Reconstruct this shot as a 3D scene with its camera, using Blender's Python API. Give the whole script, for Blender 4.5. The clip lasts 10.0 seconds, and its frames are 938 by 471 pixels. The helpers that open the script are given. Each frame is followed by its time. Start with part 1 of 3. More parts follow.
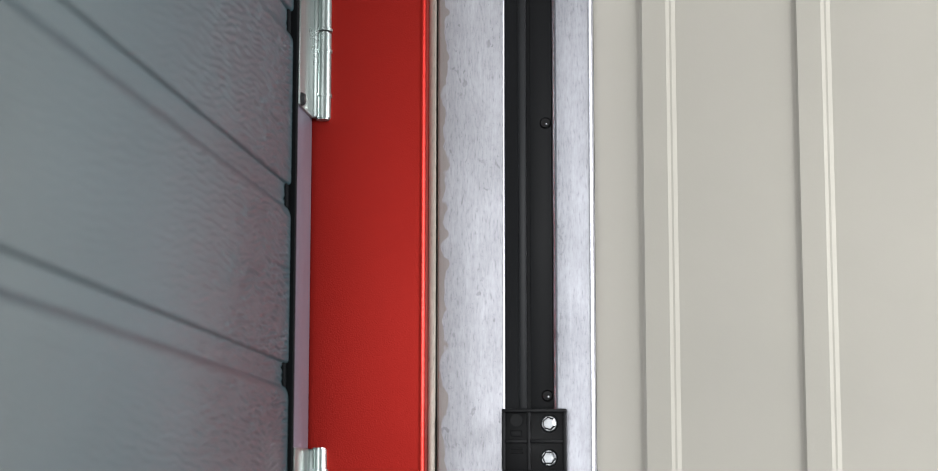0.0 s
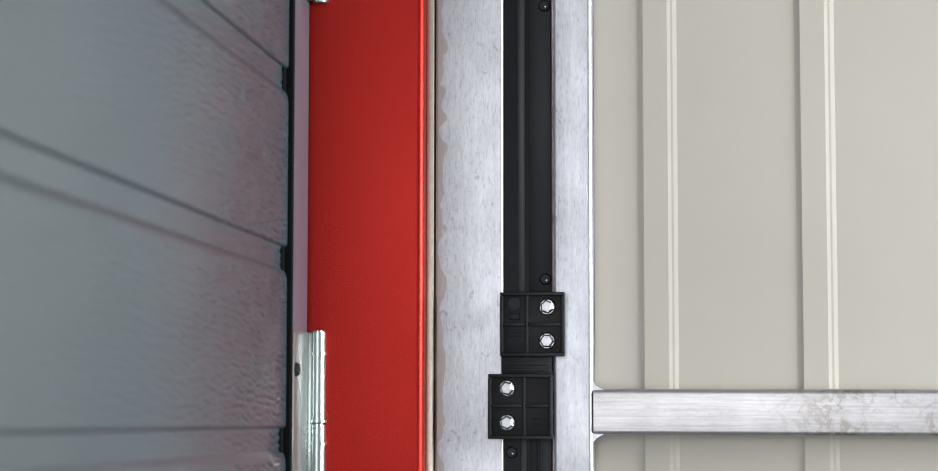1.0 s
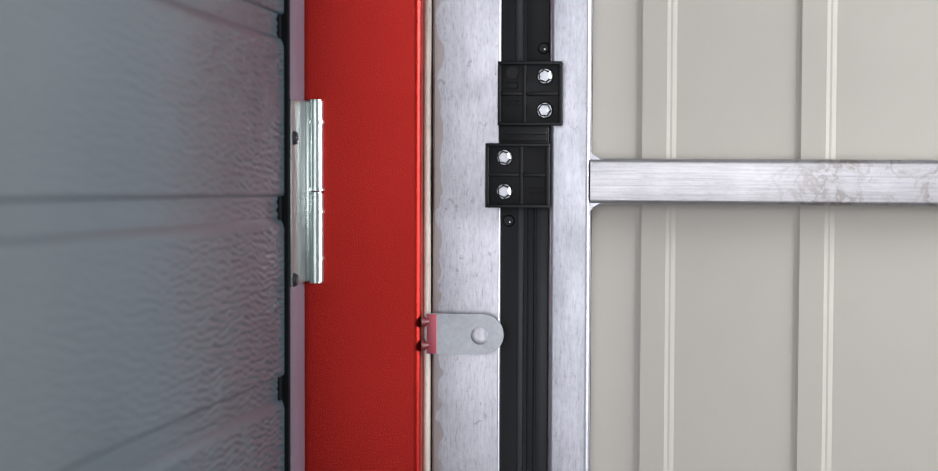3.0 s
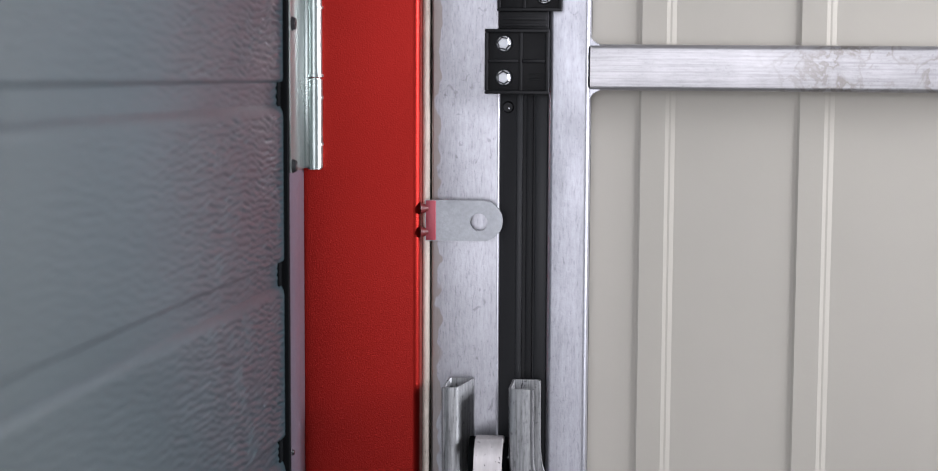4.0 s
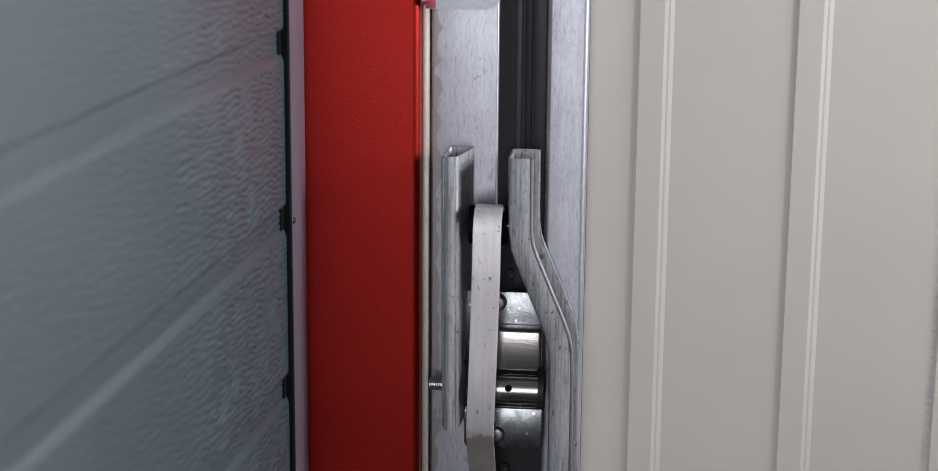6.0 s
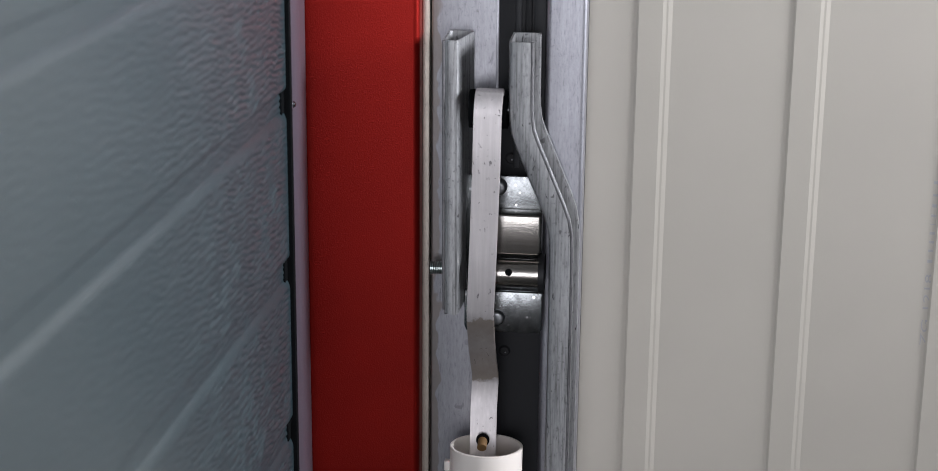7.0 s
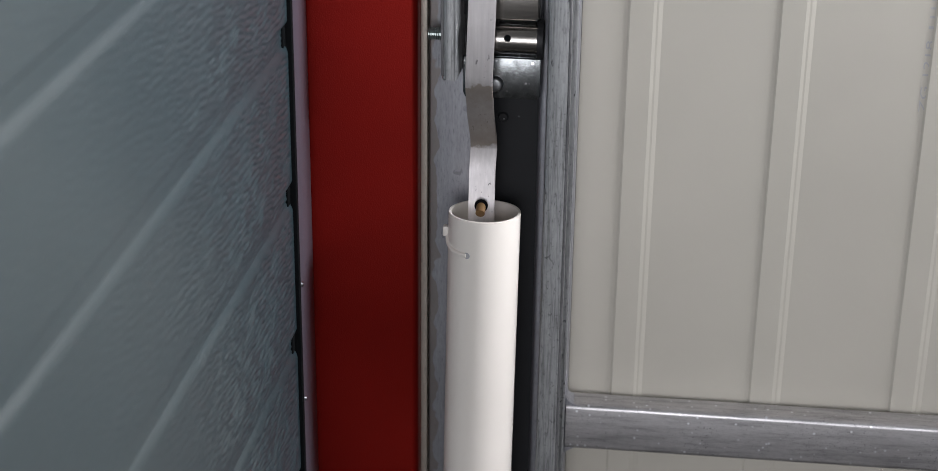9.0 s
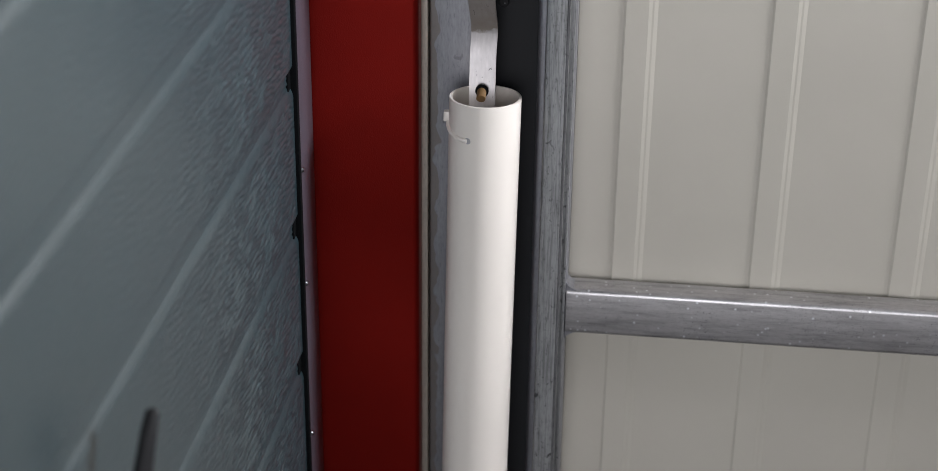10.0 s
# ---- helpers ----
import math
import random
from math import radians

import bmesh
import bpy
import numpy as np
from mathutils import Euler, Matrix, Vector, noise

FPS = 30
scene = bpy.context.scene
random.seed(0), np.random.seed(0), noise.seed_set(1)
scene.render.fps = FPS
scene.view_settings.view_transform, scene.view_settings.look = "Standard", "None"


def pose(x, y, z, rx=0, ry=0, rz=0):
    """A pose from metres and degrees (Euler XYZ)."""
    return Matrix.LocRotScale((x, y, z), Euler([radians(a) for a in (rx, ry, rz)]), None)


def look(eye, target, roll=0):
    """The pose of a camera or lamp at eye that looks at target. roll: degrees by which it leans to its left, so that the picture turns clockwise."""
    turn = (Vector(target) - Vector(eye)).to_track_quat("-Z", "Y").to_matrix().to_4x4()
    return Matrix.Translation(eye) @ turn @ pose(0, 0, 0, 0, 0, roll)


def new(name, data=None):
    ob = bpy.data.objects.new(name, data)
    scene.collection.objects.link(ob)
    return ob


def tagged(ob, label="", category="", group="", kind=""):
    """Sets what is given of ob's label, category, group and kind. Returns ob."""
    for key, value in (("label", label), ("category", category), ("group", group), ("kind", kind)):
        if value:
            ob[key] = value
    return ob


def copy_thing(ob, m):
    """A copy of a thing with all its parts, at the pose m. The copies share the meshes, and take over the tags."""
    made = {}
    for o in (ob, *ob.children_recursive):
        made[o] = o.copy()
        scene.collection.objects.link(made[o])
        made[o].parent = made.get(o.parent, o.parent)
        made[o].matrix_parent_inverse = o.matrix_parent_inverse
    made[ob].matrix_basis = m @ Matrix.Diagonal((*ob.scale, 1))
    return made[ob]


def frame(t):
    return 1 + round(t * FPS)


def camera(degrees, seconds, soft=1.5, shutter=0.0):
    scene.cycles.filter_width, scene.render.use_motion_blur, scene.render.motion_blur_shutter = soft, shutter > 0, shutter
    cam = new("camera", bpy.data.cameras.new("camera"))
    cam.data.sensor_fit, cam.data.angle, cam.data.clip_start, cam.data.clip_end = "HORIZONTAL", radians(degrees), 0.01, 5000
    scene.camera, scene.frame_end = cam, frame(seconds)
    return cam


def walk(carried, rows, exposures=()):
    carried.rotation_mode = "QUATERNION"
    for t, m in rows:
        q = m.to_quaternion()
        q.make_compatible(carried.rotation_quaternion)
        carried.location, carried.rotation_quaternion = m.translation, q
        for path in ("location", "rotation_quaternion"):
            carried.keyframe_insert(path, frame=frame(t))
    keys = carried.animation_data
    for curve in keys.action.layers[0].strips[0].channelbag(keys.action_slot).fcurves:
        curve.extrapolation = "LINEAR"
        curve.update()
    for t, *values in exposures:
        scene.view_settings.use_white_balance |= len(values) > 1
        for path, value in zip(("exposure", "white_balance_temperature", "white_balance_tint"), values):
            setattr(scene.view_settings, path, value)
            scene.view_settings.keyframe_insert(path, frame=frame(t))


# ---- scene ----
EYE = Vector((0.0, 0.0, 1.55))
cam = camera(28.61, 10.0, soft=0.6)
# seconds, degrees to the left, up, and leaning to the right
TURNS = [
    (0.0, 6.459, 7.923, -0.033),
    (0.5, 6.437, 6.123, -0.033),
    (1.0, 6.405, 4.306, -0.045),
    (1.5, 6.376, 2.523, -0.110),
    (2.0, 6.358, 0.716, -0.160),
    (2.5, 6.336, -1.072, -0.185),
    (2.7, 6.329, -1.797, -0.195),
    (3.8, 6.280, -5.709, -0.250),
    (4.0, 6.277, -6.413, -0.272),
    (4.5, 6.270, -8.204, -0.345),
    (5.0, 6.258, -10.005, -0.390),
    (5.5, 6.243, -11.813, -0.435),
    (5.7, 6.236, -12.520, -0.455),
    (6.8, 6.220, -16.466, -0.535),
    (7.0, 6.212, -17.188, -0.545),
    (7.5, 6.183, -19.002, -0.560),
    (8.0, 6.152, -20.791, -0.600),
    (8.5, 6.112, -22.622, -0.635),
    (9.0, 6.083, -24.456, -0.670),
    (9.5, 6.067, -26.248, -0.690),
    (10.0, 6.060, -28.023, -0.690),
]


def aim(yaw, pitch):
    y, p = radians(yaw), radians(pitch)
    return Vector((-math.sin(y) * math.cos(p), math.cos(y) * math.cos(p), math.sin(p)))


cam.data.dof.use_dof, cam.data.dof.focus_distance, cam.data.dof.aperture_fstop = True, 1.64, 5.2
walk(cam, [(t, look(EYE, EYE + aim(yaw, pitch), -lean)) for t, yaw, pitch, lean in TURNS],
     exposures=[(0.0, 0.0, 6550, 12), (1.5, 0.02, 6520, 13), (2.5, 0.0, 6450, 15), (4.5, -0.08, 6330, 19), (5.5, -0.10, 6350, 19), (7.5, -0.05, 6400, 17), (10.0, 0.10, 6480, 15.5)])

# ---- light ----
world = bpy.data.worlds.new("overcast_sky")
scene.world = world
world.use_nodes = True
wn = world.node_tree.nodes
sky = wn.new("ShaderNodeTexSky")
sky.sky_type = "NISHITA"
sky.sun_disc = False
sky.sun_elevation, sky.sun_rotation = radians(48), radians(128)
sky.air_density, sky.dust_density, sky.ozone_density = 1.0, 3.0, 1.5
wn["Background"].inputs["Strength"].default_value = 0.15
world.node_tree.links.new(sky.outputs[0], wn["Background"].inputs["Color"])
sun = new("sun", bpy.data.lights.new("sun", "SUN"))
sun.data.energy, sun.data.angle, sun.data.color = 0.5, radians(30), (1.0, 0.97, 0.94)
sun.matrix_world = look((3.2, -1.0, 6.0), (0, 1.5, 1.3))


def unseen_light(name, eye, target, width, height, watts, tint):
    """An added, unseen lamp that acts as sky light in an opening of the invented hall."""
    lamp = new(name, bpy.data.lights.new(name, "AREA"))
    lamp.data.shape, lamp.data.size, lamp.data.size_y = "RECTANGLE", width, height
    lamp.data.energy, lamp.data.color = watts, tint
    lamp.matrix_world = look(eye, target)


# added from the right to brighten leaf and ribs; its window is invented
unseen_light("unseen_east_light", (1.88, 1.24, 1.78), (0.0, 1.24, 1.78), 0.50, 0.62, 106, (0.93, 0.98, 1.0))
# broad frontal fill behind the camera; the gateway it fills is made up
unseen_light("unseen_south_light", (-0.38, -4.05, 1.72), (-0.38, 0.0, 1.55), 3.1, 2.45, 136, (0.96, 0.99, 1.0))


# ---- materials ----
def material(name):
    m = bpy.data.materials.new(name)
    m.use_nodes = True
    return m, m.node_tree.nodes, m.node_tree.links, m.node_tree.nodes["Principled BSDF"]


def coords(n, l, scale):
    tc, mp = n.new("ShaderNodeTexCoord"), n.new("ShaderNodeMapping")
    mp.inputs["Scale"].default_value = scale
    l.new(tc.outputs["Object"], mp.inputs["Vector"])
    return mp.outputs["Vector"]


def noise_tex(n, l, vec, scale, detail=4.0, rough=0.55, distort=0.0):
    t = n.new("ShaderNodeTexNoise")
    t.inputs["Scale"].default_value, t.inputs["Detail"].default_value = scale, detail
    t.inputs["Roughness"].default_value, t.inputs["Distortion"].default_value = rough, distort
    l.new(vec, t.inputs["Vector"])
    return t.outputs["Fac"]


def ramp(n, l, fac, stops):
    r = n.new("ShaderNodeValToRGB")
    while len(r.color_ramp.elements) < len(stops):
        r.color_ramp.elements.new(0.5)
    for e, (p, c) in zip(r.color_ramp.elements, stops):
        e.position, e.color = p, (*c, 1) if len(c) == 3 else c
    l.new(fac, r.inputs["Fac"])
    return r.outputs["Color"]


def grey(v):
    return (v, v, v)


def mix(n, l, a, b, fac, kind="MIX"):
    m = n.new("ShaderNodeMix")
    m.data_type, m.blend_type = "RGBA", kind
    for sock, v in ((m.inputs["Factor"], fac), (m.inputs["A"], a), (m.inputs["B"], b)):
        if isinstance(v, (int, float)):
            sock.default_value = v
        elif isinstance(v, tuple):
            sock.default_value = (*v, 1)
        else:
            l.new(v, sock)
    return m.outputs["Result"]


def bump(n, l, height, strength, distance, normal=None):
    b = n.new("ShaderNodeBump")
    b.inputs["Strength"].default_value, b.inputs["Distance"].default_value = strength, distance
    l.new(height, b.inputs["Height"])
    if normal is not None:
        l.new(normal, b.inputs["Normal"])
    return b.outputs["Normal"]


def steel(name, tone, rough, metal=0.9, streak=(40, 40, 3), dark=0.93, spots=0.0, fine=520.0, speck=0.35, grain=0.0, flakes=False, edge=None, scuff=0.0, scuff_scale=150.0, stain_and_shade=None):
    """Zinc-coated steel: streaks along the rolling direction, mottling, dull patches and small dark or white specks."""
    m, n, l, p = material(name)
    v1, v2 = coords(n, l, streak), coords(n, l, (1, 1, 1))
    a = noise_tex(n, l, v1, 6.0, 5, 0.6)
    b = noise_tex(n, l, v2, 14.0, 5, 0.65)
    c = noise_tex(n, l, v2, fine, 2, 0.5)
    base = ramp(n, l, a, [(0.30, tuple(t * dark for t in tone)), (0.52, tone), (0.75, tuple(min(1, t * 1.12) for t in tone))])
    base = mix(n, l, base, ramp(n, l, b, [(0.35, grey(0.90)), (0.62, grey(1.0))]), 0.8, "MULTIPLY")
    base = mix(n, l, base, ramp(n, l, c, [(0.31, grey(0.45)), (0.38, grey(1.0))]), mix(n, l, ramp(n, l, b, [(0.40, grey(1.0)), (0.55, grey(0.15))]), grey(speck), 1.0, "MULTIPLY"), "MULTIPLY")
    g = noise_tex(n, l, coords(n, l, tuple(min(s, 20.0) * 0.1 + 0.25 for s in streak)), 260.0, 3, 0.6)
    base = mix(n, l, base, ramp(n, l, g, [(0.28, grey(0.40)), (0.40, grey(0.84)), (0.62, grey(1.05))]), grain, "MULTIPLY")
    # brown smear between two heights, with the bend's shade coloured in
    if stain_and_shade:
        sz, zz = n.new("ShaderNodeSeparateXYZ"), n.new("ShaderNodeMath")
        l.new(v2, sz.inputs[0])
        zz.operation, zz.inputs[1].default_value = "MULTIPLY_ADD", 0.030
        l.new(noise_tex(n, l, v2, 90.0, 4, 0.6), zz.inputs[0])
        l.new(sz.outputs["Z"], zz.inputs[2])
        worn = n.new("ShaderNodeMapRange")
        worn.inputs["From Min"].default_value, worn.inputs["From Max"].default_value = stain_and_shade[0], stain_and_shade[1]
        l.new(zz.outputs[0], worn.inputs["Value"])
        band = ramp(n, l, worn.outputs["Result"], [(0.0, grey(0.0)), (0.05, grey(0.85)), (0.60, grey(0.45)), (0.80, grey(0.75)), (0.96, grey(0.9)), (1.0, grey(0.0))])
        base = mix(n, l, base, (0.30, 0.255, 0.215), band)
    if scuff:
        sc = noise_tex(n, l, coords(n, l, (1, 1, 0.55)), scuff_scale, 2, 0.5, 0.8)
        near = ramp(n, l, noise_tex(n, l, v2, 17.0, 3), [(0.42, grey(0.0)), (0.56, grey(scuff))])
        base = mix(n, l, base, (0.055, 0.052, 0.055), mix(n, l, ramp(n, l, sc, [(0.28, grey(1.0)), (0.335, grey(0.0))]), near, 1.0, "MULTIPLY"))
    if spots:
        vor = n.new("ShaderNodeTexVoronoi")
        vor.inputs["Scale"].default_value = 130.0
        l.new(v2, vor.inputs["Vector"])
        mask = ramp(n, l, vor.outputs["Distance"], [(0.10, grey(1.0)), (0.22, grey(0.0))])
        gate = ramp(n, l, noise_tex(n, l, v2, 60.0, 2), [(0.48, grey(0.0)), (0.54, grey(1.0))])
        base = mix(n, l, base, (0.75, 0.76, 0.78), mix(n, l, mask, gate, spots, "MULTIPLY"))
    if flakes:
        fl = noise_tex(n, l, v2, 38.0, 6, 0.62, 0.6)
        sx, mr = n.new("ShaderNodeSeparateXYZ"), n.new("ShaderNodeMapRange")
        l.new(v2, sx.inputs[0])
        l.new(sx.outputs["X"], mr.inputs["Value"])
        mr.inputs["From Min"].default_value, mr.inputs["From Max"].default_value = 0.06, 0.14
        where = mix(n, l, ramp(n, l, noise_tex(n, l, v2, 11.0, 2), [(0.30, grey(0.0)), (0.42, grey(1.0))]), mr.outputs["Result"], 1.0, "MULTIPLY")
        rim = ramp(n, l, fl, [(0.47, grey(0.0)), (0.495, grey(1.0)), (0.51, grey(1.0)), (0.55, grey(0.25)), (0.60, grey(0.0))])
        base = mix(n, l, base, (0.30, 0.28, 0.26), mix(n, l, rim, where, 1.0, "MULTIPLY"))
    if edge:
        sep, add = n.new("ShaderNodeSeparateXYZ"), n.new("ShaderNodeMath")
        l.new(v2, sep.inputs[0])
        wob = noise_tex(n, l, coords(n, l, (1, 1, 0.7)), 62.0, 2, 0.5)
        add.operation = "MULTIPLY_ADD"
        l.new(wob, add.inputs[0])
        add.inputs[1].default_value = 0.022
        l.new(sep.outputs["X"], add.inputs[2])
        rng = n.new("ShaderNodeMapRange")
        rng.inputs["From Min"].default_value, rng.inputs["From Max"].default_value = edge + 0.0112, edge + 0.0100
        l.new(add.outputs[0], rng.inputs["Value"])
        base = mix(n, l, base, (0.27, 0.235, 0.215), mix(n, l, grey(0.0), grey(0.8), rng.outputs["Result"]))
    l.new(base, p.inputs["Base Color"])
    p.inputs["Metallic"].default_value = metal
    l.new(ramp(n, l, b, [(0.3, grey(rough + 0.06)), (0.7, grey(rough - 0.03))]), p.inputs["Roughness"])
    l.new(bump(n, l, c, 0.12, 0.0006, bump(n, l, a, 0.05, 0.001)), p.inputs["Normal"])
    return m


def paint(name, tone, rough, grain=900.0, grain_depth=0.0003, vary=0.08, strength=0.35, dirt=0.0):
    m, n, l, p = material(name)
    v = coords(n, l, (1, 1, 1))
    big, fine = noise_tex(n, l, v, 5.0, 4), noise_tex(n, l, v, grain, 2)
    base = ramp(n, l, big, [(0.3, tuple(t * (1 - vary) for t in tone)), (0.7, tuple(min(1, t * (1 + vary)) for t in tone))])
    if dirt:
        d = ramp(n, l, noise_tex(n, l, v, 260.0, 3), [(0.66, grey(0.0)), (0.72, grey(1.0))])
        base = mix(n, l, base, tuple(t * 0.5 for t in tone), mix(n, l, d, grey(dirt), 1.0, "MULTIPLY"))
    l.new(base, p.inputs["Base Color"])
    l.new(ramp(n, l, big, [(0.3, grey(rough - 0.04)), (0.7, grey(rough + 0.06))]), p.inputs["Roughness"])
    l.new(bump(n, l, fine, strength, grain_depth), p.inputs["Normal"])
    return m


def coated_panel(name):
    """Grey-green coil-coated skin with a fine grain over the pressed ripples."""
    m, n, l, p = material(name)
    p.inputs["IOR"].default_value = 2.1
    p.inputs["Coat Weight"].default_value, p.inputs["Coat Roughness"].default_value = 0.35, 0.18
    v = coords(n, l, (1, 1, 1))
    big, fine = noise_tex(n, l, v, 4.0, 4), noise_tex(n, l, v, 500.0, 2)
    l.new(ramp(n, l, big, [(0.3, (0.011, 0.029, 0.036)), (0.7, (0.015, 0.035, 0.043))]), p.inputs["Base Color"])
    l.new(ramp(n, l, fine, [(0.3, grey(0.34)), (0.7, grey(0.41))]), p.inputs["Roughness"])
    l.new(bump(n, l, fine, 0.15, 0.0002), p.inputs["Normal"])
    return m


def concrete():
    m, n, l, p = material("worn_concrete")
    v = coords(n, l, (1, 1, 1))
    a, b = noise_tex(n, l, v, 1.2, 6), noise_tex(n, l, v, 60.0, 4)
    c = ramp(n, l, a, [(0.3, (0.10, 0.098, 0.092)), (0.7, (0.165, 0.160, 0.150))])
    l.new(mix(n, l, c, ramp(n, l, b, [(0.3, grey(0.7)), (0.7, grey(1.0))]), 1.0, "MULTIPLY"), p.inputs["Base Color"])
    p.inputs["Roughness"].default_value = 0.9
    l.new(bump(n, l, b, 0.4, 0.003), p.inputs["Normal"])
    return m


PANEL = coated_panel("embossed_grey_panel")
PROFILE = paint("satin_grey_profile", (0.080, 0.072, 0.090), 0.30, 1200, 0.00015)
RED = paint("red_metallic_coat", (0.238, 0.0092, 0.0058), 0.36, 800, 0.0004, 0.08, 0.5)
RED.node_tree.nodes["Principled BSDF"].inputs["Metallic"].default_value = 0.7
RED.node_tree.nodes["Principled BSDF"].inputs["Specular IOR Level"].default_value = 0.2
SHEET = paint("beige_coated_sheet", (0.440, 0.413, 0.358), 0.55, 300, 0.0002, 0.04, 0.2, 0.0)
GALV = steel("galvanised_tube", (0.385, 0.388, 0.42), 0.40, 0.9, grain=0.5, scuff=0.25)
GALV_POST = steel("stained_galvanised_post", (0.395, 0.396, 0.425), 0.40, 0.9, grain=0.5, edge=-0.1955, scuff=0.3)
BARE = steel("bare_packing_strip", (0.50, 0.45, 0.39), 0.40, 0.6, grain=0.5)
TAB = steel("dull_zinc_tab", (0.29, 0.30, 0.315), 0.40, 0.9, (40, 40, 40), 0.9, speck=0.1)
GALV_BAR = steel("flaking_galvanised_bar", (0.48, 0.47, 0.48), 0.44, 0.85, (2, 110, 110), 0.80, 0.0, grain=0.3, flakes=True)
GALV_LOW = steel("spotted_galvanised_bar", (0.50, 0.485, 0.49), 0.40, 0.85, (3, 30, 30), 0.66, 1.0, grain=0.45, speck=0.9, scuff=0.35, scuff_scale=420.0)
# head darker than flange and dish: contrast of reflections put into the tones
BOLT = steel("zinc_bolt", (0.20, 0.207, 0.215), 0.26, 1.0, (10, 10, 10), 0.85, speck=0.1)
PALE_FLANGE = steel("grey_flange", (0.30, 0.31, 0.32), 0.36, 1.0, (10, 10, 10), 0.8, speck=0.1)
GUIDE = steel("worn_zinc_guide", (0.43, 0.435, 0.44), 0.46, 0.85, (70, 70, 2), 0.45, fine=230, speck=0.9, grain=0.8, scuff=0.9)
SCUFFED = steel("scuffed_guide_lip", (0.20, 0.20, 0.205), 0.50, 0.8, (70, 70, 2), 0.4, fine=230, speck=0.9, grain=0.9)
STRAP = steel("pale_flat_bar", (0.56, 0.53, 0.528), 0.46, 0.65, (60, 60, 3), 0.92, fine=160, speck=0.12, scuff=0.8, scuff_scale=330.0, stain_and_shade=(0.955, 1.026))
ZINC = steel("bright_zinc_plate", (0.22, 0.232, 0.236), 0.25, 1.0, (10, 10, 10), 0.6, 0.5, speck=0.1, grain=0.5)
NICKEL = steel("polished_steel", (0.37, 0.35, 0.325), 0.22, 1.0, (4, 60, 60), 0.8, speck=0.05)
BLACK = paint("black_plastic", (0.014, 0.014, 0.015), 0.48, 800, 0.0003)
SEAL = paint("black_seal_profile", (0.016, 0.0165, 0.018), 0.50, 900, 0.0002)
RIDGE = paint("grey_black_seal_lip", (0.030, 0.031, 0.033), 0.40, 900, 0.0002)
RUBBER = paint("black_rubber", (0.004, 0.0045, 0.005), 0.92, 900, 0.0003)
RUBBER.node_tree.nodes["Principled BSDF"].inputs["Specular IOR Level"].default_value = 0.04
for m in (BLACK, SEAL, RIDGE):
    m.node_tree.nodes["Principled BSDF"].inputs["Specular IOR Level"].default_value = 0.2
PVC = paint("white_pvc", (0.78, 0.725, 0.665), 0.34, 500, 0.0001, 0.03, 0.15)
RUST = paint("rusty_bolt", (0.16, 0.09, 0.035), 0.5, 600, 0.0005, 0.4)
INK = paint("grey_ink", (0.36, 0.36, 0.37), 0.6)
HINGE = steel("pale_zinc_hinge", (0.34, 0.385, 0.372), 0.28, 0.85, (30, 30, 3), 0.85, speck=0.1)
WELD = paint("painted_over_weld", (0.10, 0.012, 0.012), 0.4, 300, 0.001)
OVERSPRAY = paint("pink_overspray", (0.36, 0.055, 0.075), 0.45, 400, 0.0003, 0.25)
CONCRETE = concrete()


# ---- shapes ----
def box(x0, x1, y0, y1, z0, z1, r=0.0, seg=2, bm=None):
    bm = bm or bmesh.new()
    made = bmesh.ops.create_cube(bm, size=1, matrix=Matrix.Translation(((x0 + x1) / 2, (y0 + y1) / 2, (z0 + z1) / 2)) @ Matrix.Diagonal((x1 - x0, y1 - y0, z1 - z0, 1)))
    if r:
        vs = set(made["verts"])
        bmesh.ops.bevel(bm, geom=[e for e in bm.edges if e.verts[0] in vs], offset=r, segments=seg, profile=0.5, affect="EDGES")
    return bm


def rod(a, b, r, n=24, r2=None, bm=None, cap=True):
    bm = bm or bmesh.new()
    a, b = Vector(a), Vector(b)
    m = Matrix.Translation((a + b) / 2) @ (b - a).to_track_quat("Z", "Y").to_matrix().to_4x4()
    bmesh.ops.create_cone(bm, cap_ends=cap, segments=n, radius1=r, radius2=r if r2 is None else r2, depth=(b - a).length, matrix=m)
    return bm


def prism(outline, y0, y1, r=0.0, bm=None):
    """A plate: an outline in x and z, thick from y0 to y1."""
    bm = bm or bmesh.new()
    front = [bm.verts.new((x, y0, z)) for x, z in outline]
    back = [bm.verts.new((x, y1, z)) for x, z in outline]
    k = len(outline)
    faces = [bm.faces.new(front), bm.faces.new(back[::-1])]
    faces += [bm.faces.new((front[i], back[i], back[(i + 1) % k], front[(i + 1) % k])) for i in range(k)]
    bmesh.ops.recalc_face_normals(bm, faces=bm.faces)
    if r:
        bmesh.ops.bevel(bm, geom=[e for e in bm.edges if all(v in front for v in e.verts)], offset=r, segments=2, profile=0.5, affect="EDGES")
    return bm


def sweep(section, stations, closed=True, bm=None):
    """Loops of a section, carried along stations given as matrices."""
    bm = bm or bmesh.new()
    loops = [[bm.verts.new(m @ Vector((x, y, 0))) for x, y in section] for m in stations]
    k = len(section)
    for a, b in zip(loops, loops[1:]):
        for i in range(k if closed else k - 1):
            bm.faces.new((a[i], a[(i + 1) % k], b[(i + 1) % k], b[i]))
    bmesh.ops.recalc_face_normals(bm, faces=bm.faces)
    return bm, loops


def shape(name, bm, mat, smooth=False):
    me = bpy.data.meshes.new(name)
    bm.to_mesh(me)
    bm.free()
    me.materials.append(mat)
    if smooth:
        me.shade_smooth()
        me.set_sharp_from_angle(angle=radians(35))
    return me


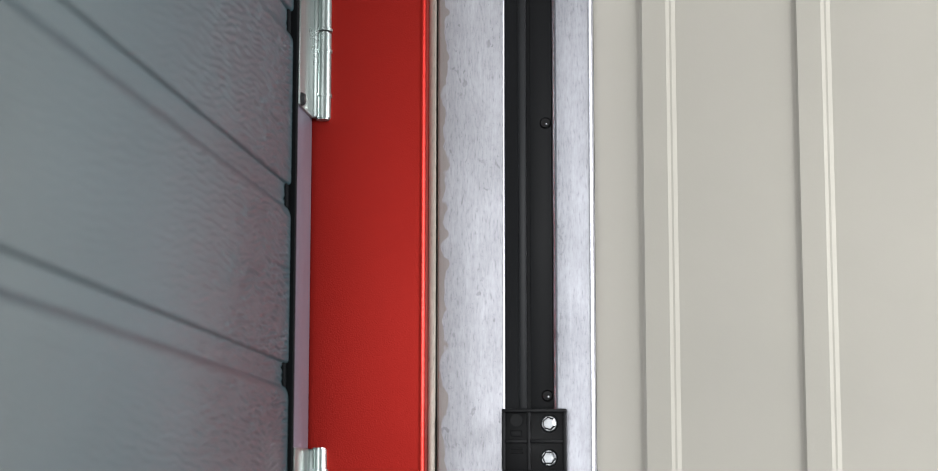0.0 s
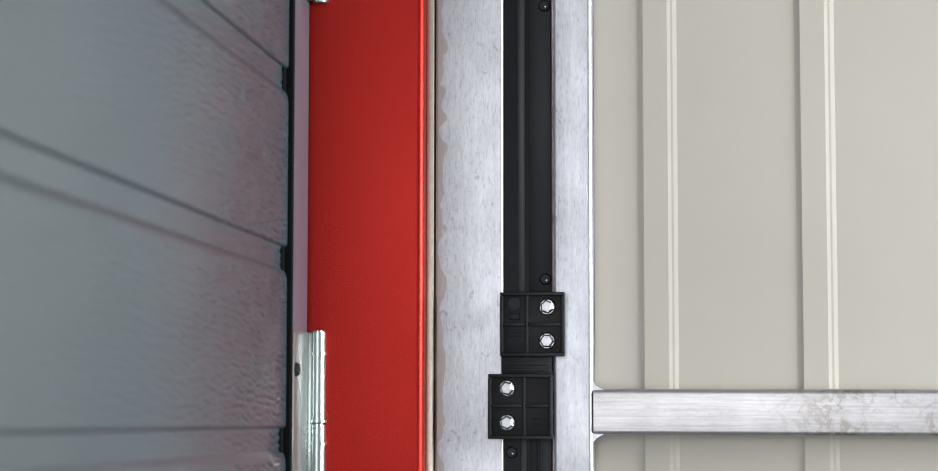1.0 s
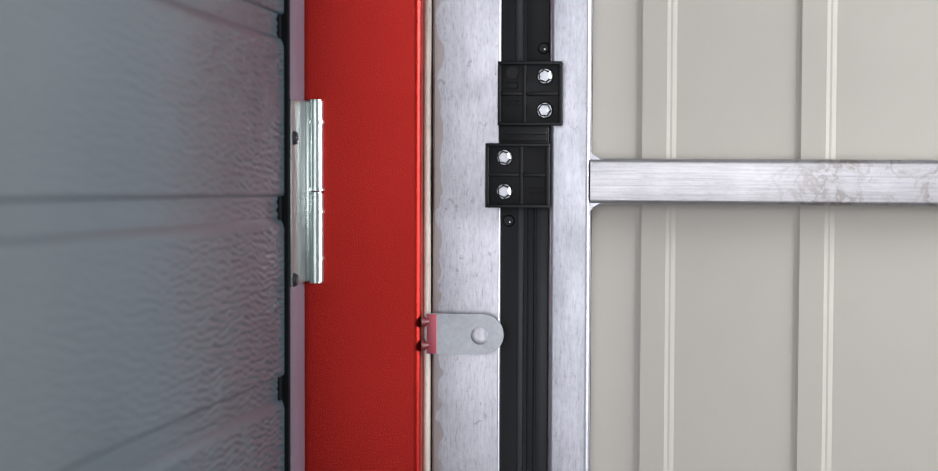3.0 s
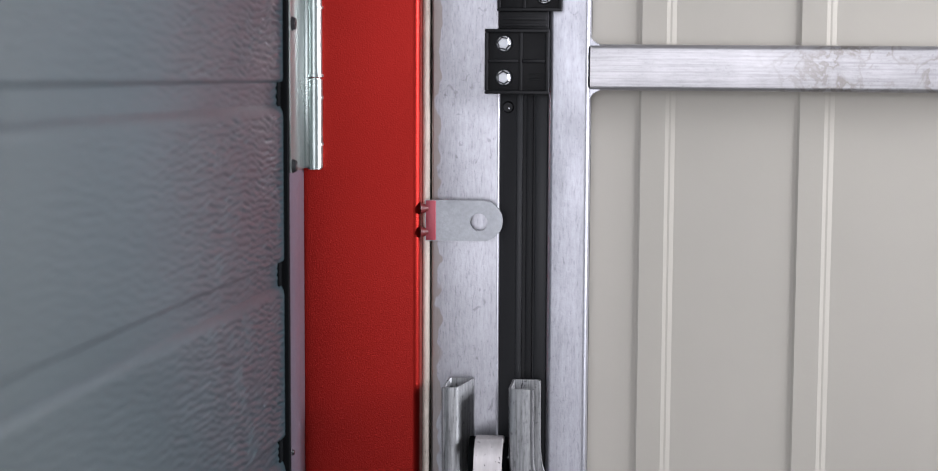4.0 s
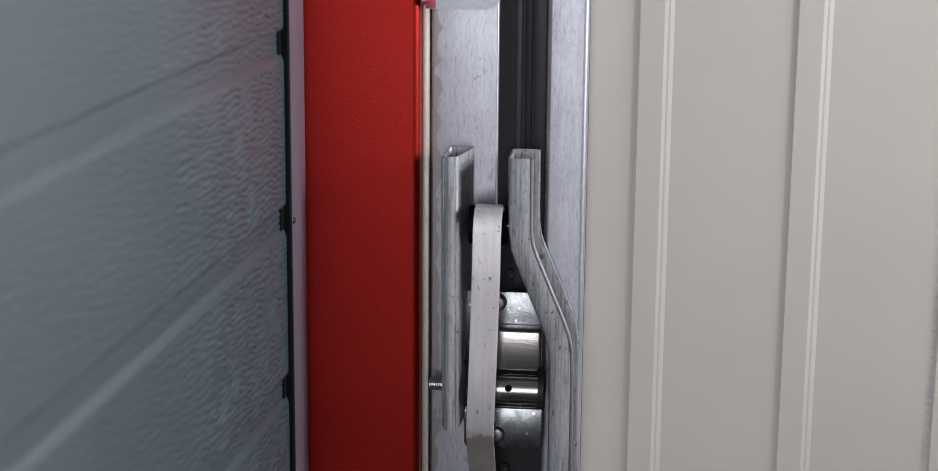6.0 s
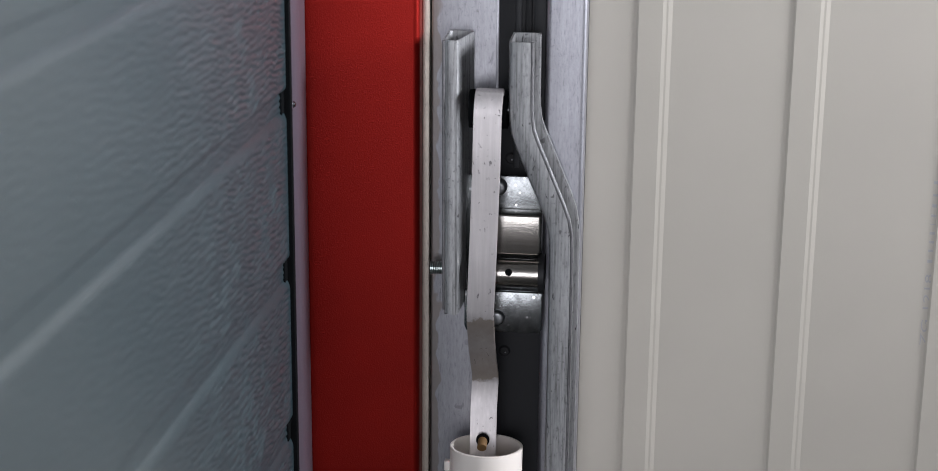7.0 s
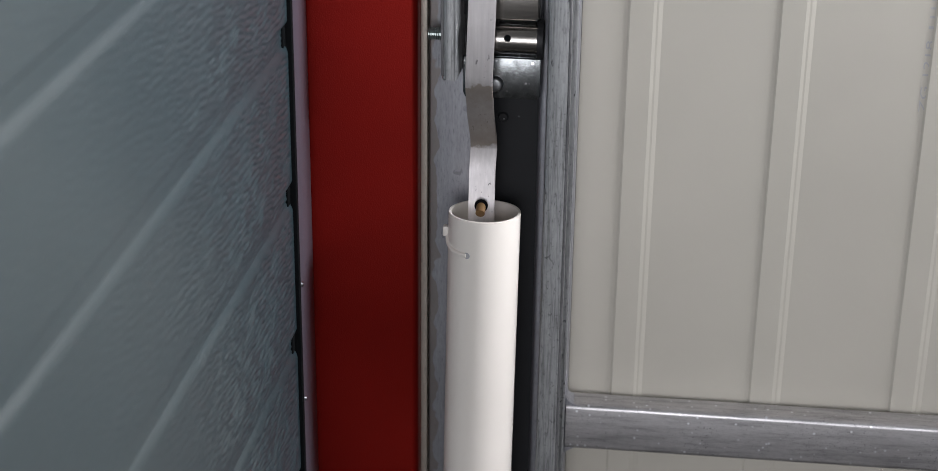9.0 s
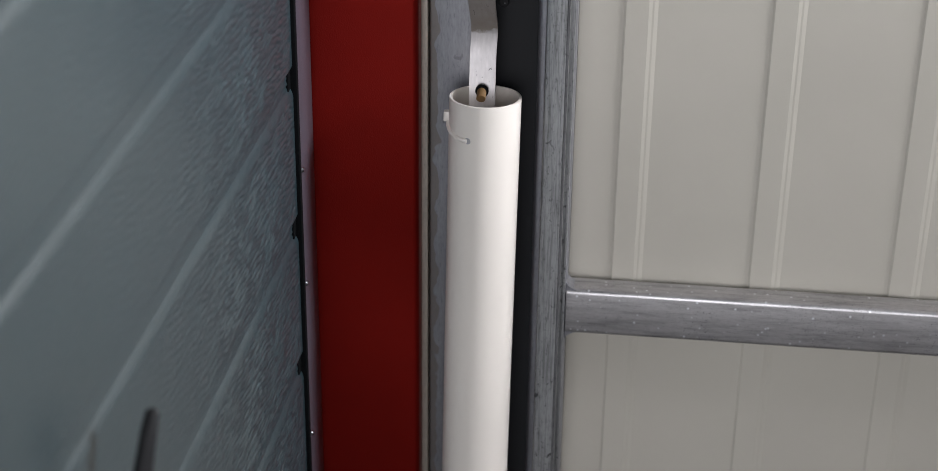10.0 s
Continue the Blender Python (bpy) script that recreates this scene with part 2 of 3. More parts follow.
def part(name, bm, mat, parent, label="", smooth=True):
    ob = new(name, shape(name, bm, mat, smooth))
    ob.parent = parent
    return tagged(ob, label)


def thing(name, label, category, group="", kind="", at=(0, 0, 0)):
    e = new(name)
    e.location = at
    bpy.context.view_layer.update()
    return tagged(e, label, category, group, kind)


def single(name, bm, mat, label, category, kind="", group="", smooth=True):
    return tagged(new(name, shape(name, bm, mat, smooth)), label, category, group, kind)


def rounded(w, d, r, n=5):
    """A rectangle of w by d about its centre with corners of radius r."""
    pts = []
    for cx, cy, a0 in ((w / 2 - r, d / 2 - r, 0), (-w / 2 + r, d / 2 - r, 90), (-w / 2 + r, -d / 2 + r, 180), (w / 2 - r, -d / 2 + r, 270)):
        pts += [(cx + r * math.cos(radians(a0 + 90 * i / n)), cy + r * math.sin(radians(a0 + 90 * i / n))) for i in range(n + 1)]
    return pts


def tube(x0, x1, y0, y1, z0, z1, r, wall, along="z"):
    """A hollow rectangular tube with rounded edges and open ends."""
    if along == "z":
        w, d, mk = x1 - x0, y1 - y0, [Matrix.Translation(((x0 + x1) / 2, (y0 + y1) / 2, z)) for z in (z0, z1)]
    else:
        turn = Matrix(((0, 0, 1, 0), (0, 1, 0, 0), (-1, 0, 0, 0), (0, 0, 0, 1)))
        w, d, mk = z1 - z0, y1 - y0, [Matrix.Translation((x, (y0 + y1) / 2, (z0 + z1) / 2)) @ turn for x in (x0, x1)]
    return hollow(w, d, r, wall, mk)


def hollow(w, d, r, wall, stations):
    bm = bmesh.new()
    outer, inner = rounded(w, d, r), rounded(w - 2 * wall, d - 2 * wall, max(r - wall, 0.0004))
    _, lo = sweep(outer, stations, bm=bm)
    _, li = sweep(inner, stations, bm=bm)
    k = len(outer)
    for a, b in ((lo[0], li[0]), (lo[-1], li[-1])):
        for i in range(k):
            bm.faces.new((a[i], a[(i + 1) % k], b[(i + 1) % k], b[i]))
    bmesh.ops.recalc_face_normals(bm, faces=bm.faces)
    return bm


# ---- ground ----
bm = bmesh.new()
bmesh.ops.create_grid(bm, x_segments=8, y_segments=8, size=400)
single("ground", bm, CONCRETE, "worn grey concrete yard floor, dry and dusty", "ground", "structure")

# ---- unseen hall added round the gate to shape the light: plain walls with a window and a wide high opening ----
PLASTER = paint("grey_plaster", (0.28, 0.277, 0.272), 0.85, 120, 0.002, 0.12, 0.4)


def wall(name, pieces, label):
    bm = bmesh.new()
    for p in pieces:
        box(*p, bm=bm)
    single(name, bm, PLASTER, label, "wall", "structure", smooth=False)


wall("unseen_wall_east", [(1.32, 1.92, -4.2, 1.9, 0.0, 1.46), (1.32, 1.92, -4.2, 1.9, 2.10, 3.2), (1.32, 1.92, -4.2, 0.98, 1.46, 2.10), (1.32, 1.92, 1.50, 1.9, 1.46, 2.10)],
     "unseen thick grey plaster wall, added with a deep opening for the east light")
wall("unseen_wall_south", [(-3.15, -2.0, -4.35, -4.2, 0.0, 3.2), (1.25, 1.92, -4.35, -4.2, 0.0, 3.2), (-2.0, 1.25, -4.35, -4.2, 3.0, 3.2), (-2.0, 1.25, -4.35, -4.2, 0.0, 0.48)], "unseen grey plaster wall, added with a wide high opening for the south light")
wall("unseen_wall_west", [(-3.15, -3.0, -4.2, 1.9, 0.0, 3.2)], "unseen grey plaster wall, added to enclose the light")
wall("unseen_wall_north", [(-3.0, 1.32, 1.70, 1.9, 0.0, 3.2)], "unseen grey plaster wall behind the gate, added to enclose the light")
# unseen ceiling, added to shut out the sky and bounce light
bm = box(-3.15, 1.92, -4.35, 1.9, 3.2, 3.35)
single("ceiling", bm, PLASTER, "unseen grey plaster ceiling, added to enclose the light", "ceiling", "structure", smooth=False)

# ---- fixed frame: red post, zinc posts, seal ----
post = thing("gate_post", "square gate post in glossy red powder coat with rounded corners", "post")
part("body", tube(-0.420, -0.2105, 1.53, 1.65, 0.0, 2.06, 0.0065, 0.003), RED, post)

tube_post = thing("steel_post", "mottled galvanised steel box-section post beside the red post", "post")
part("body", tube(-0.2030, -0.1450, 1.55, 1.61, 0.0, 2.06, 0.0022, 0.003), GALV_POST, tube_post)
part("packing_strip", box(-0.2104, -0.2042, 1.5485, 1.60, 0.0, 2.06, 0.0008), BARE, tube_post, "narrow bare steel packing strip")

frame_right = thing("tubular_grid", "welded galvanised tube frame that carries the beige sheet", "frame")
part("upright", tube(-0.1040, -0.0690, 1.55, 1.579, 0.0, 2.06, 0.0045, 0.002), GALV, frame_right)
part("crossbar", tube(-0.0690, 1.25, 1.5505, 1.579, 1.4990, 1.5375, 0.004, 0.002, "x"), GALV_BAR, frame_right, "stained galvanised crossbar with flaking zinc")
part("crossbar", tube(-0.0690, 1.25, 1.5505, 1.579, 0.6180, 0.6675, 0.005, 0.002, "x"), GALV_LOW, frame_right, "dull galvanised crossbar with white spots")
for z0, z1 in ((1.4990, 1.5375), (0.6180, 0.6675)):
    for z, s in ((z1, 1), (z0, -1)):
        outline = [(-0.0695, z - s * 0.002), (-0.0695, z + s * 0.007), (-0.0670, z + s * 0.003), (-0.0620, z), (-0.058, z - s * 0.002)]
        part("weld", prism(outline, 1.552, 1.572), GALV, frame_right, "small fillet weld")

seal = thing("seal_strip", "black plastic seal strip let in between two zinc posts", "seal")
part("base", box(-0.1452, -0.1038, 1.558, 1.585, 0.0, 2.06, 0.0005), SEAL, seal)
part("ridge", box(-0.1335, -0.1265, 1.5545, 1.559, 1.60, 2.06, 0.0012), RIDGE, seal, "slightly glossy lip")
part("ridge", box(-0.1235, -0.1045, 1.5560, 1.559, 1.60, 2.06, 0.0006), SEAL, seal)
for x0, x1, d, mt in ((-0.1310, -0.1255, 0.0035, RIDGE), (-0.1225, -0.1165, 0.003, SEAL), (-0.1150, -0.1045, 0.002, RIDGE)):
    part("ridge", box(x0, x1, 1.5585 - d, 1.559, 1.13, 1.50, 0.0009), mt, seal)
for x, z in ((-0.1093, 1.6302), (-0.1098, 1.8648), (-0.1384, 1.4841), (-0.1362, 0.9575), (-0.1330, 1.1380)):
    y = 1.556 if z > 1.6 else 1.558
    s = part("screw", rod((x, y, z), (x, y - 0.0022, z), 0.0052, 20, 0.0038), BLACK, seal, "black pan-head screw")
    # screw's glint, made as a small bright disc off centre
    part("glint", rod((x + 0.001, y - 0.0019, z - 0.001), (x + 0.001, y - 0.0024, z - 0.001), 0.0008, 6), BOLT, s, "tiny bright fleck that stands for a glint")

# ---- beige trapezoidal sheet ----
PITCH, DEPTH, FLAT = 0.1340, 0.0014, 1.5832
profile = [(-0.0690, FLAT)]
for i in range(10):
    x = -0.0285 + i * PITCH
    profile += [(x, FLAT), (x + 0.0022, FLAT - DEPTH), (x + 0.0228, FLAT - DEPTH), (x + 0.0258, FLAT - 0.56 * DEPTH), (x + 0.0276, FLAT - 0.52 * DEPTH), (x + 0.0312, FLAT)]
profile.append((1.30, FLAT))
bm = bmesh.new()
for y_off in (0.0, 0.0008):
    lo = [bm.verts.new((x, y + y_off, 0.03)) for x, y in profile]
    hi = [bm.verts.new((x, y + y_off, 2.06)) for x, y in profile]
    for i in range(len(profile) - 1):
        bm.faces.new((lo[i], lo[i + 1], hi[i + 1], hi[i]))
bmesh.ops.recalc_face_normals(bm, faces=bm.faces)
sheet = thing("cladding_sheet", "beige coated steel sheet with narrow upright ribs", "cladding")
part("sheet", bm, SHEET, sheet, smooth=False)


def letters(text, x, z, size):
    cu = bpy.data.curves.new("lettering", "FONT")
    cu.body, cu.size, cu.extrude = text, size, 0.0001
    tmp = new("lettering", cu)
    me = bpy.data.meshes.new_from_object(tmp.evaluated_get(bpy.context.evaluated_depsgraph_get()))
    bpy.data.objects.remove(tmp)
    me.materials.clear()
    me.materials.append(INK)
    ob = new("lettering", me)
    ob.matrix_world = pose(x, FLAT - 0.0002, z, 0, -90, 0) @ pose(0, 0, 0, 90, 0, 0) @ Matrix.Diagonal((2.1, 1, 1, 1))
    ob.parent = sheet
    return tagged(ob, "small grey dot-printed writing")


letters("ZG 1218", 0.2410, 0.9720, 0.0088)
for i, (dz, h) in enumerate(((0.078, 0.008), (0.088, 0.006), (0.096, 0.006), (0.104, 0.007), (0.113, 0.002), (0.120, 0.007), (0.129, 0.008), (0.139, 0.006), (0.150, 0.008))):
    part("printed_mark", box(0.2355, 0.2405, FLAT - 0.0003, FLAT - 0.00005, 0.972 + dz, 0.972 + dz + h * 0.35), INK, sheet)

# ---- black bracket across the seal ----
bracket = thing("hinge_bracket", "black moulded plastic bracket bolted across the seal strip", "bracket")


def pocket_plate(name, x0, x1, z0, z1, xm, zm):
    w = 0.0028
    body = part(name, box(x0, x1, 1.5430, 1.5500, z0, z1, 0.0008), BLACK, bracket)
    for a, b, c, d in ((x0, x1, z1 - w, z1), (x0, x1, z0, z0 + w), (x0, x0 + w, z0 + w, z1 - w), (x1 - w, x1, z0 + w, z1 - w),
                       (xm - w / 2, xm + w / 2, z0 + w, z1 - w), (x0 + w, xm - w / 2, zm - w / 2, zm + w / 2), (xm + w / 2, x1 - w, zm - w / 2, zm + w / 2)):
        part("rib", box(a, b, 1.5375, 1.5435, c, d, 0.0007), BLACK, body)
    return body


up = pocket_plate("upper_plate", -0.1465, -0.0925, 1.5648, 1.6185, -0.1240, 1.5915)
low = pocket_plate("lower_plate", -0.1567, -0.1030, 1.4958, 1.5500, -0.1265, 1.5235)
part("web", box(-0.1455, -0.1040, 1.5440, 1.5500, 1.5500, 1.5648, 0.0008), BLACK, bracket)
part("rib", box(-0.1420, -0.1055, 1.5390, 1.5440, 1.5525, 1.5545, 0.0005), BLACK, bracket)
part("rib", box(-0.1420, -0.1055, 1.5390, 1.5440, 1.5575, 1.5600, 0.0005), BLACK, bracket)
part("boss", rod((-0.1345, 1.5432, 1.6090), (-0.1345, 1.5415, 1.6090), 0.0052, 24), BLACK, up)
part("mark", box(-0.1395, -0.1300, 1.5420, 1.5432, 1.5955, 1.6010, 0.0006), BLACK, up)
for z in (1.5820, 1.5855):
    part("mark", box(-0.1395, -0.1290, 1.5420, 1.5432, z - 0.0008, z + 0.0008, 0.0004), BLACK, up)
for z in (1.5080, 1.5125):
    part("mark", box(-0.1200, -0.1080, 1.5422, 1.5432, z - 0.0008, z + 0.0008, 0.0004), BLACK, low)


def hex_bolt(x, y, z, turn, parent):
    b = part("bolt", rod((x, y, z), (x, y - 0.0015, z), 0.0075, 28, 0.0060), PALE_FLANGE, parent, "zinc-plated hex flange bolt")
    bm = rod((0, 0, 0), (0, 0, 0.0042), 0.0060, 6)
    bmesh.ops.bevel(bm, geom=[e for e in bm.edges if all(v.co.z > 0.003 for v in e.verts)], offset=0.0013, segments=1, affect="EDGES")
    bmesh.ops.transform(bm, matrix=pose(x, y - 0.0015, z, 90, 0, 0) @ pose(0, 0, 0, 0, 0, turn), verts=bm.verts)
    part("head", bm, BOLT, b, smooth=False)
    part("dish", rod((x, y - 0.0056, z), (x, y - 0.00585, z), 0.0033, 24, 0.0030), PALE_FLANGE, b)


for x, z, a, p in ((-0.1070, 1.6062, 10, up), (-0.1073, 1.5777, 27, up), (-0.1408, 1.5380, 18, low), (-0.1408, 1.5095, 5, low)):
    hex_bolt(x, 1.5430, z, a, p)

# ---- latch tab welded to the red post ----
tab = thing("latch_tab", "flat zinc-plated tab with a round hole, welded to the red post", "latch")
N, cxt, czt, R, hx, hz, hr = 20, -0.1575, 1.3890, 0.0172, -0.1605, 1.3878, 0.0075
bm = bmesh.new()
outer = [(cxt + R * math.sin(radians(180 * i / N)), czt + R * math.cos(radians(180 * i / N))) for i in range(N + 1)]
outer += [(-0.2060, czt - R), (-0.2060, czt + R)]
hole = [(hx + hr * math.sin(2 * math.pi * i / 28), hz + hr * math.cos(2 * math.pi * i / 28)) for i in range(28)]
rings = []
for y in (1.5340, 1.5380):
    rings.append(([bm.verts.new((x, y, z)) for x, z in outer], [bm.verts.new((x, y, z)) for x, z in hole]))
for o, h in rings:
    edges = [bm.edges.new((s[i], s[(i + 1) % len(s)])) for s in (o, h) for i in range(len(s))]
    bmesh.ops.triangle_fill(bm, edges=edges, use_beauty=True)
for k in (0, 1):
    a, b = rings[0][k], rings[1][k]
    for i in range(len(a)):
        bm.faces.new((a[i], a[(i + 1) % len(a)], b[(i + 1) % len(b)], b[i]))
bmesh.ops.recalc_face_normals(bm, faces=bm.faces)
part("plate", bm, TAB, tab, smooth=False)
part("paint_smear", box(-0.2055, -0.1970, 1.5334, 1.5342, 1.3722, 1.4058, 0.0003), OVERSPRAY, tab, "band of red overspray")
for z in (1.3990, 1.3790):
    part("weld", rod((-0.2105, 1.534, z), (-0.2040, 1.536, z), 0.0050, 14, 0.0030), WELD, tab, "rough weld bead")

# ---- bent guides, roller and strap ----
left = thing("guide_rail", "short straight zinc guide channel with a torn lower end", "guide rail", "guide rails")


def lofted(sections, wall):
    """An open-ended folded tube through outlines given as (height, centre x, outline)."""
    bm, rings = bmesh.new(), []
    for z, cx, outline in sections:
        mx, my = sum(p[0] for p in outline) / len(outline), sum(p[1] for p in outline) / len(outline)
        inner = [(x + (wall if x < mx else -wall), y + (wall if y < my else -wall)) for x, y in outline]
        rings.append([[bm.verts.new((cx + x, 1.5225 + y, z)) for x, y in ring] for ring in (outline, inner)])
    k = len(sections[0][2])
    for (a, ai), (b, bi) in zip(rings, rings[1:]):
        for i in range(k):
            n = (i + 1) % k
            bm.faces.new((a[i], a[n], b[n], b[i]))
            bm.faces.new((ai[i], bi[i], bi[n], ai[n]))
    for o, q in (rings[0], rings[-1]):
        for i in range(k):
            n = (i + 1) % k
            bm.faces.new((o[i], q[i], q[n], o[n]))
    bmesh.ops.recalc_face_normals(bm, faces=bm.faces)
    return bm


def folded(rear):
    """The guide's section: a narrow worn front, a side that slants back to the given width."""
    return [(-0.0067, -0.0200), (-0.0058, -0.0217), (-0.0042, -0.0225), (0.0036, -0.0225), (0.0052, -0.0219), (0.0064, -0.0203), (rear, 0.0205), (rear - 0.0015, 0.0225), (-0.0052, 0.0225), (-0.0067, 0.0210)]


bm = lofted([(1.0110, -0.1785, folded(0.0085)), (1.0300, -0.1786, folded(0.0085)), (1.0900, -0.1790, folded(0.0100)), (1.1500, -0.1794, folded(0.0140)), (1.2525, -0.1800, folded(0.0150))], 0.0013)
for v in bm.verts:
    if v.co.z < 1.02:
        v.co.z += 0.004 * noise.noise(v.co * 300)
part("channel", bm, GUIDE, left)
part("lip", hollow(0.0022, 0.0026, 0.0006, 0.0004, [Matrix.Translation((x, 1.5005, z)) for x, z in ((-0.1848, 1.0150), (-0.1853, 1.05), (-0.1863, 1.2523))]), SCUFFED, left, "dark scuffed front edge")

right = thing("guide_rail", "long zinc guide channel cranked towards the cladding frame", "guide rail", "guide rails")
path = [(-0.0835, 0.0), (-0.0835, 0.70), (-0.0835, 1.00), (-0.0838, 1.070), (-0.0846, 1.086), (-0.0868, 1.098), (-0.0912, 1.110), (-0.1150, 1.166), (-0.1184, 1.176), (-0.1202, 1.189), (-0.1206, 1.205), (-0.1210, 1.2525)]
stations = []
for i, (x, z) in enumerate(path):
    a, b = path[max(i - 1, 0)], path[min(i + 1, len(path) - 1)]
    lean = math.degrees(math.atan2(b[0] - a[0], b[1] - a[1])) if 0 < i < len(path) - 1 else 0
    stations.append(pose(x, 1.5225, z, 0, lean, 0))
U, T = 0.0105, 0.0018
gutter = [(U, -0.0185), (U, -0.0212), (U - 0.0014, -0.0225), (-U + 0.0036, -0.0225), (-U + 0.0012, -0.0215), (-U, -0.0190), (-U, 0.0205), (-U + 0.0020, 0.0225), (U + 0.0020, 0.0225), (U + 0.0030, 0.0215), (U + 0.0030, 0.0150)]
gutter += [(U + 0.0012, 0.0150), (U + 0.0012, 0.0225 - T), (-U + T, 0.0225 - T), (-U + T, -0.0185), (-U + 0.0032, -0.0225 + T), (U - T, -0.0225 + T), (U - T, -0.0185)]
bm, loops = sweep(gutter, stations)
bm.faces.new(loops[-1])
bmesh.ops.recalc_face_normals(bm, faces=bm.faces)
part("channel", bm, GUIDE, right)
part("lip", hollow(0.0026, 0.0030, 0.0009, 0.0006, [m @ Matrix.Translation((0.0092, -0.0222, 0)) for m in stations]), SCUFFED, right, "rolled front lip, scuffed dark")

carriage = thing("roller_carriage", "bright zinc roller bracket bolted behind the flat bar", "roller")
part("upper_plate", box(-0.1700, -0.1020, 1.5330, 1.5370, 1.0600, 1.1285, 0.0012), ZINC, carriage)
part("stepped_plate", box(-0.1640, -0.1022, 1.5150, 1.5340, 1.0620, 1.0990, 0.0025, 3), NICKEL, carriage, "stepped shiny steel plate")
part("lower_plate", prism([(-0.1700, 0.9900), (-0.1680, 0.9855), (-0.1040, 0.9855), (-0.1012, 0.9885), (-0.1012, 1.0235), (-0.1700, 1.0235)], 1.5300, 1.5340, 0.0008), ZINC, carriage)
part("back_plate", box(-0.1690, -0.1060, 1.5372, 1.5450, 0.9900, 1.1250, 0.001), ZINC, carriage)
part("sleeve", rod((-0.1640, 1.5160, 1.0460), (-0.1035, 1.5160, 1.0460), 0.0125, 36), NICKEL, carriage, "polished steel sleeve with a grease hole")
# no hole is cut: a black disc gives the dark inside it
part("grease_hole_dark", rod((-0.1290, 1.5060, 1.0495), (-0.1290, 1.5036, 1.0503), 0.0031, 18), RUBBER, carriage)
part("washer", rod((-0.1035, 1.5165, 1.0460), (-0.0985, 1.5165, 1.0460), 0.0172, 36), BLACK, carriage, "dark plastic washer")
for z in (1.1190, 0.9990):
    bm = rod((-0.1412, 1.5345, z), (-0.1412, 1.5250, z), 0.0078, 32, 0.0070)
    bmesh.ops.bevel(bm, geom=[e for e in bm.edges if all(v.co.y < 1.527 for v in e.verts)], offset=0.0030, segments=4, profile=0.5, affect="EDGES")
    part("bolt", bm, PALE_FLANGE, carriage, "bright round bolt head")
part("wheel", rod((-0.1655, 1.5200, 1.1905), (-0.1330, 1.5200, 1.1905), 0.0165, 32), RUBBER, carriage, "black roller wheel")
part("wheel_axle", rod((-0.1650, 1.5200, 1.1905), (-0.1300, 1.5200, 1.1905), 0.0050, 16), ZINC, carriage)
part("wheel_plate", box(-0.1480, -0.1430, 1.5240, 1.5370, 1.1000, 1.2000, 0.001), ZINC, carriage)

stud = thing("threaded_stud", "short zinc threaded stud sticking out beside the guide", "bolt")
bm = bmesh.new()
turns = [Matrix.Translation((-0.2003 + 0.0004 * i, 1.5300, 1.0430)) @ pose(0, 0, 0, 0, 90, 0) for i in range(48)]
for i, t in enumerate(turns):
    turns[i] = t @ Matrix.Scale(1.0 if i % 5 < 3 else 0.76, 4)
_, loops = sweep([(0.0058 * math.cos(2 * math.pi * i / 16), 0.0058 * math.sin(2 * math.pi * i / 16)) for i in range(16)], turns, bm=bm)
bm.faces.new(loops[0])
bm.faces.new(loops[-1])
bmesh.ops.recalc_face_normals(bm, faces=bm.faces)
part("thread", bm, HINGE, stud, smooth=False)

strap = thing("flat_bar", "bent pale flat steel bar that runs down into the white pipe", "flat bar")
run = [(-0.1470, 1.5130, 1.2080), (-0.1470, 1.5050, 1.2120), (-0.1471, 1.4970, 1.2100), (-0.1474, 1.4925, 1.2030), (-0.1478, 1.4905, 1.1900), (-0.1482, 1.4900, 1.1500), (-0.1503, 1.4900, 1.0700),
       (-0.1520, 1.4902, 1.0180), (-0.1520, 1.4930, 1.0040), (-0.1516, 1.5070, 0.9760), (-0.1500, 1.5205, 0.9480), (-0.1500, 1.5225, 0.9390), (-0.1505, 1.5175, 0.9200), (-0.1501, 1.5080, 0.8700), (-0.1503, 1.5060, 0.8000)]
bm = bmesh.new()
loops = []
for i, (x, y, z) in enumerate(run):
    a, b = Vector(run[max(i - 1, 0)]), Vector(run[min(i + 1, len(run) - 1)])
    t = (b - a).normalized()
    nrm = Vector((1, 0, 0)).cross(t).normalized()
    half = 0.0118
    loops.append([bm.verts.new(Vector((x, y, z)) + Vector((sx * half, 0, 0)) + nrm * d) for sx, d in ((-1, 0), (1, 0), (1, 0.004), (-1, 0.004))])
for a, b in zip(loops, loops[1:]):
    for i in range(4):
        bm.faces.new((a[i], a[(i + 1) % 4], b[(i + 1) % 4], b[i]))
bm.faces.new(loops[0])
bm.faces.new(loops[-1])
bmesh.ops.recalc_face_normals(bm, faces=bm.faces)
bmesh.ops.bevel(bm, geom=[e for e in bm.edges if abs(e.verts[0].co.x - e.verts[1].co.x) < 0.003 and (e.verts[0].co - e.verts[1].co).length > 0.0045], offset=0.0006, segments=2, affect="EDGES")
part("bar", bm, STRAP, strap)
part("bolt", rod((-0.1500, 1.5090, 0.8905), (-0.1500, 1.4990, 0.8865), 0.0042, 18), RUST, strap, "rusty brown bolt head")
part("hole_rim", rod((-0.1500, 1.5083, 0.8905), (-0.1500, 1.5066, 0.8905), 0.0060, 24), RUBBER, strap)

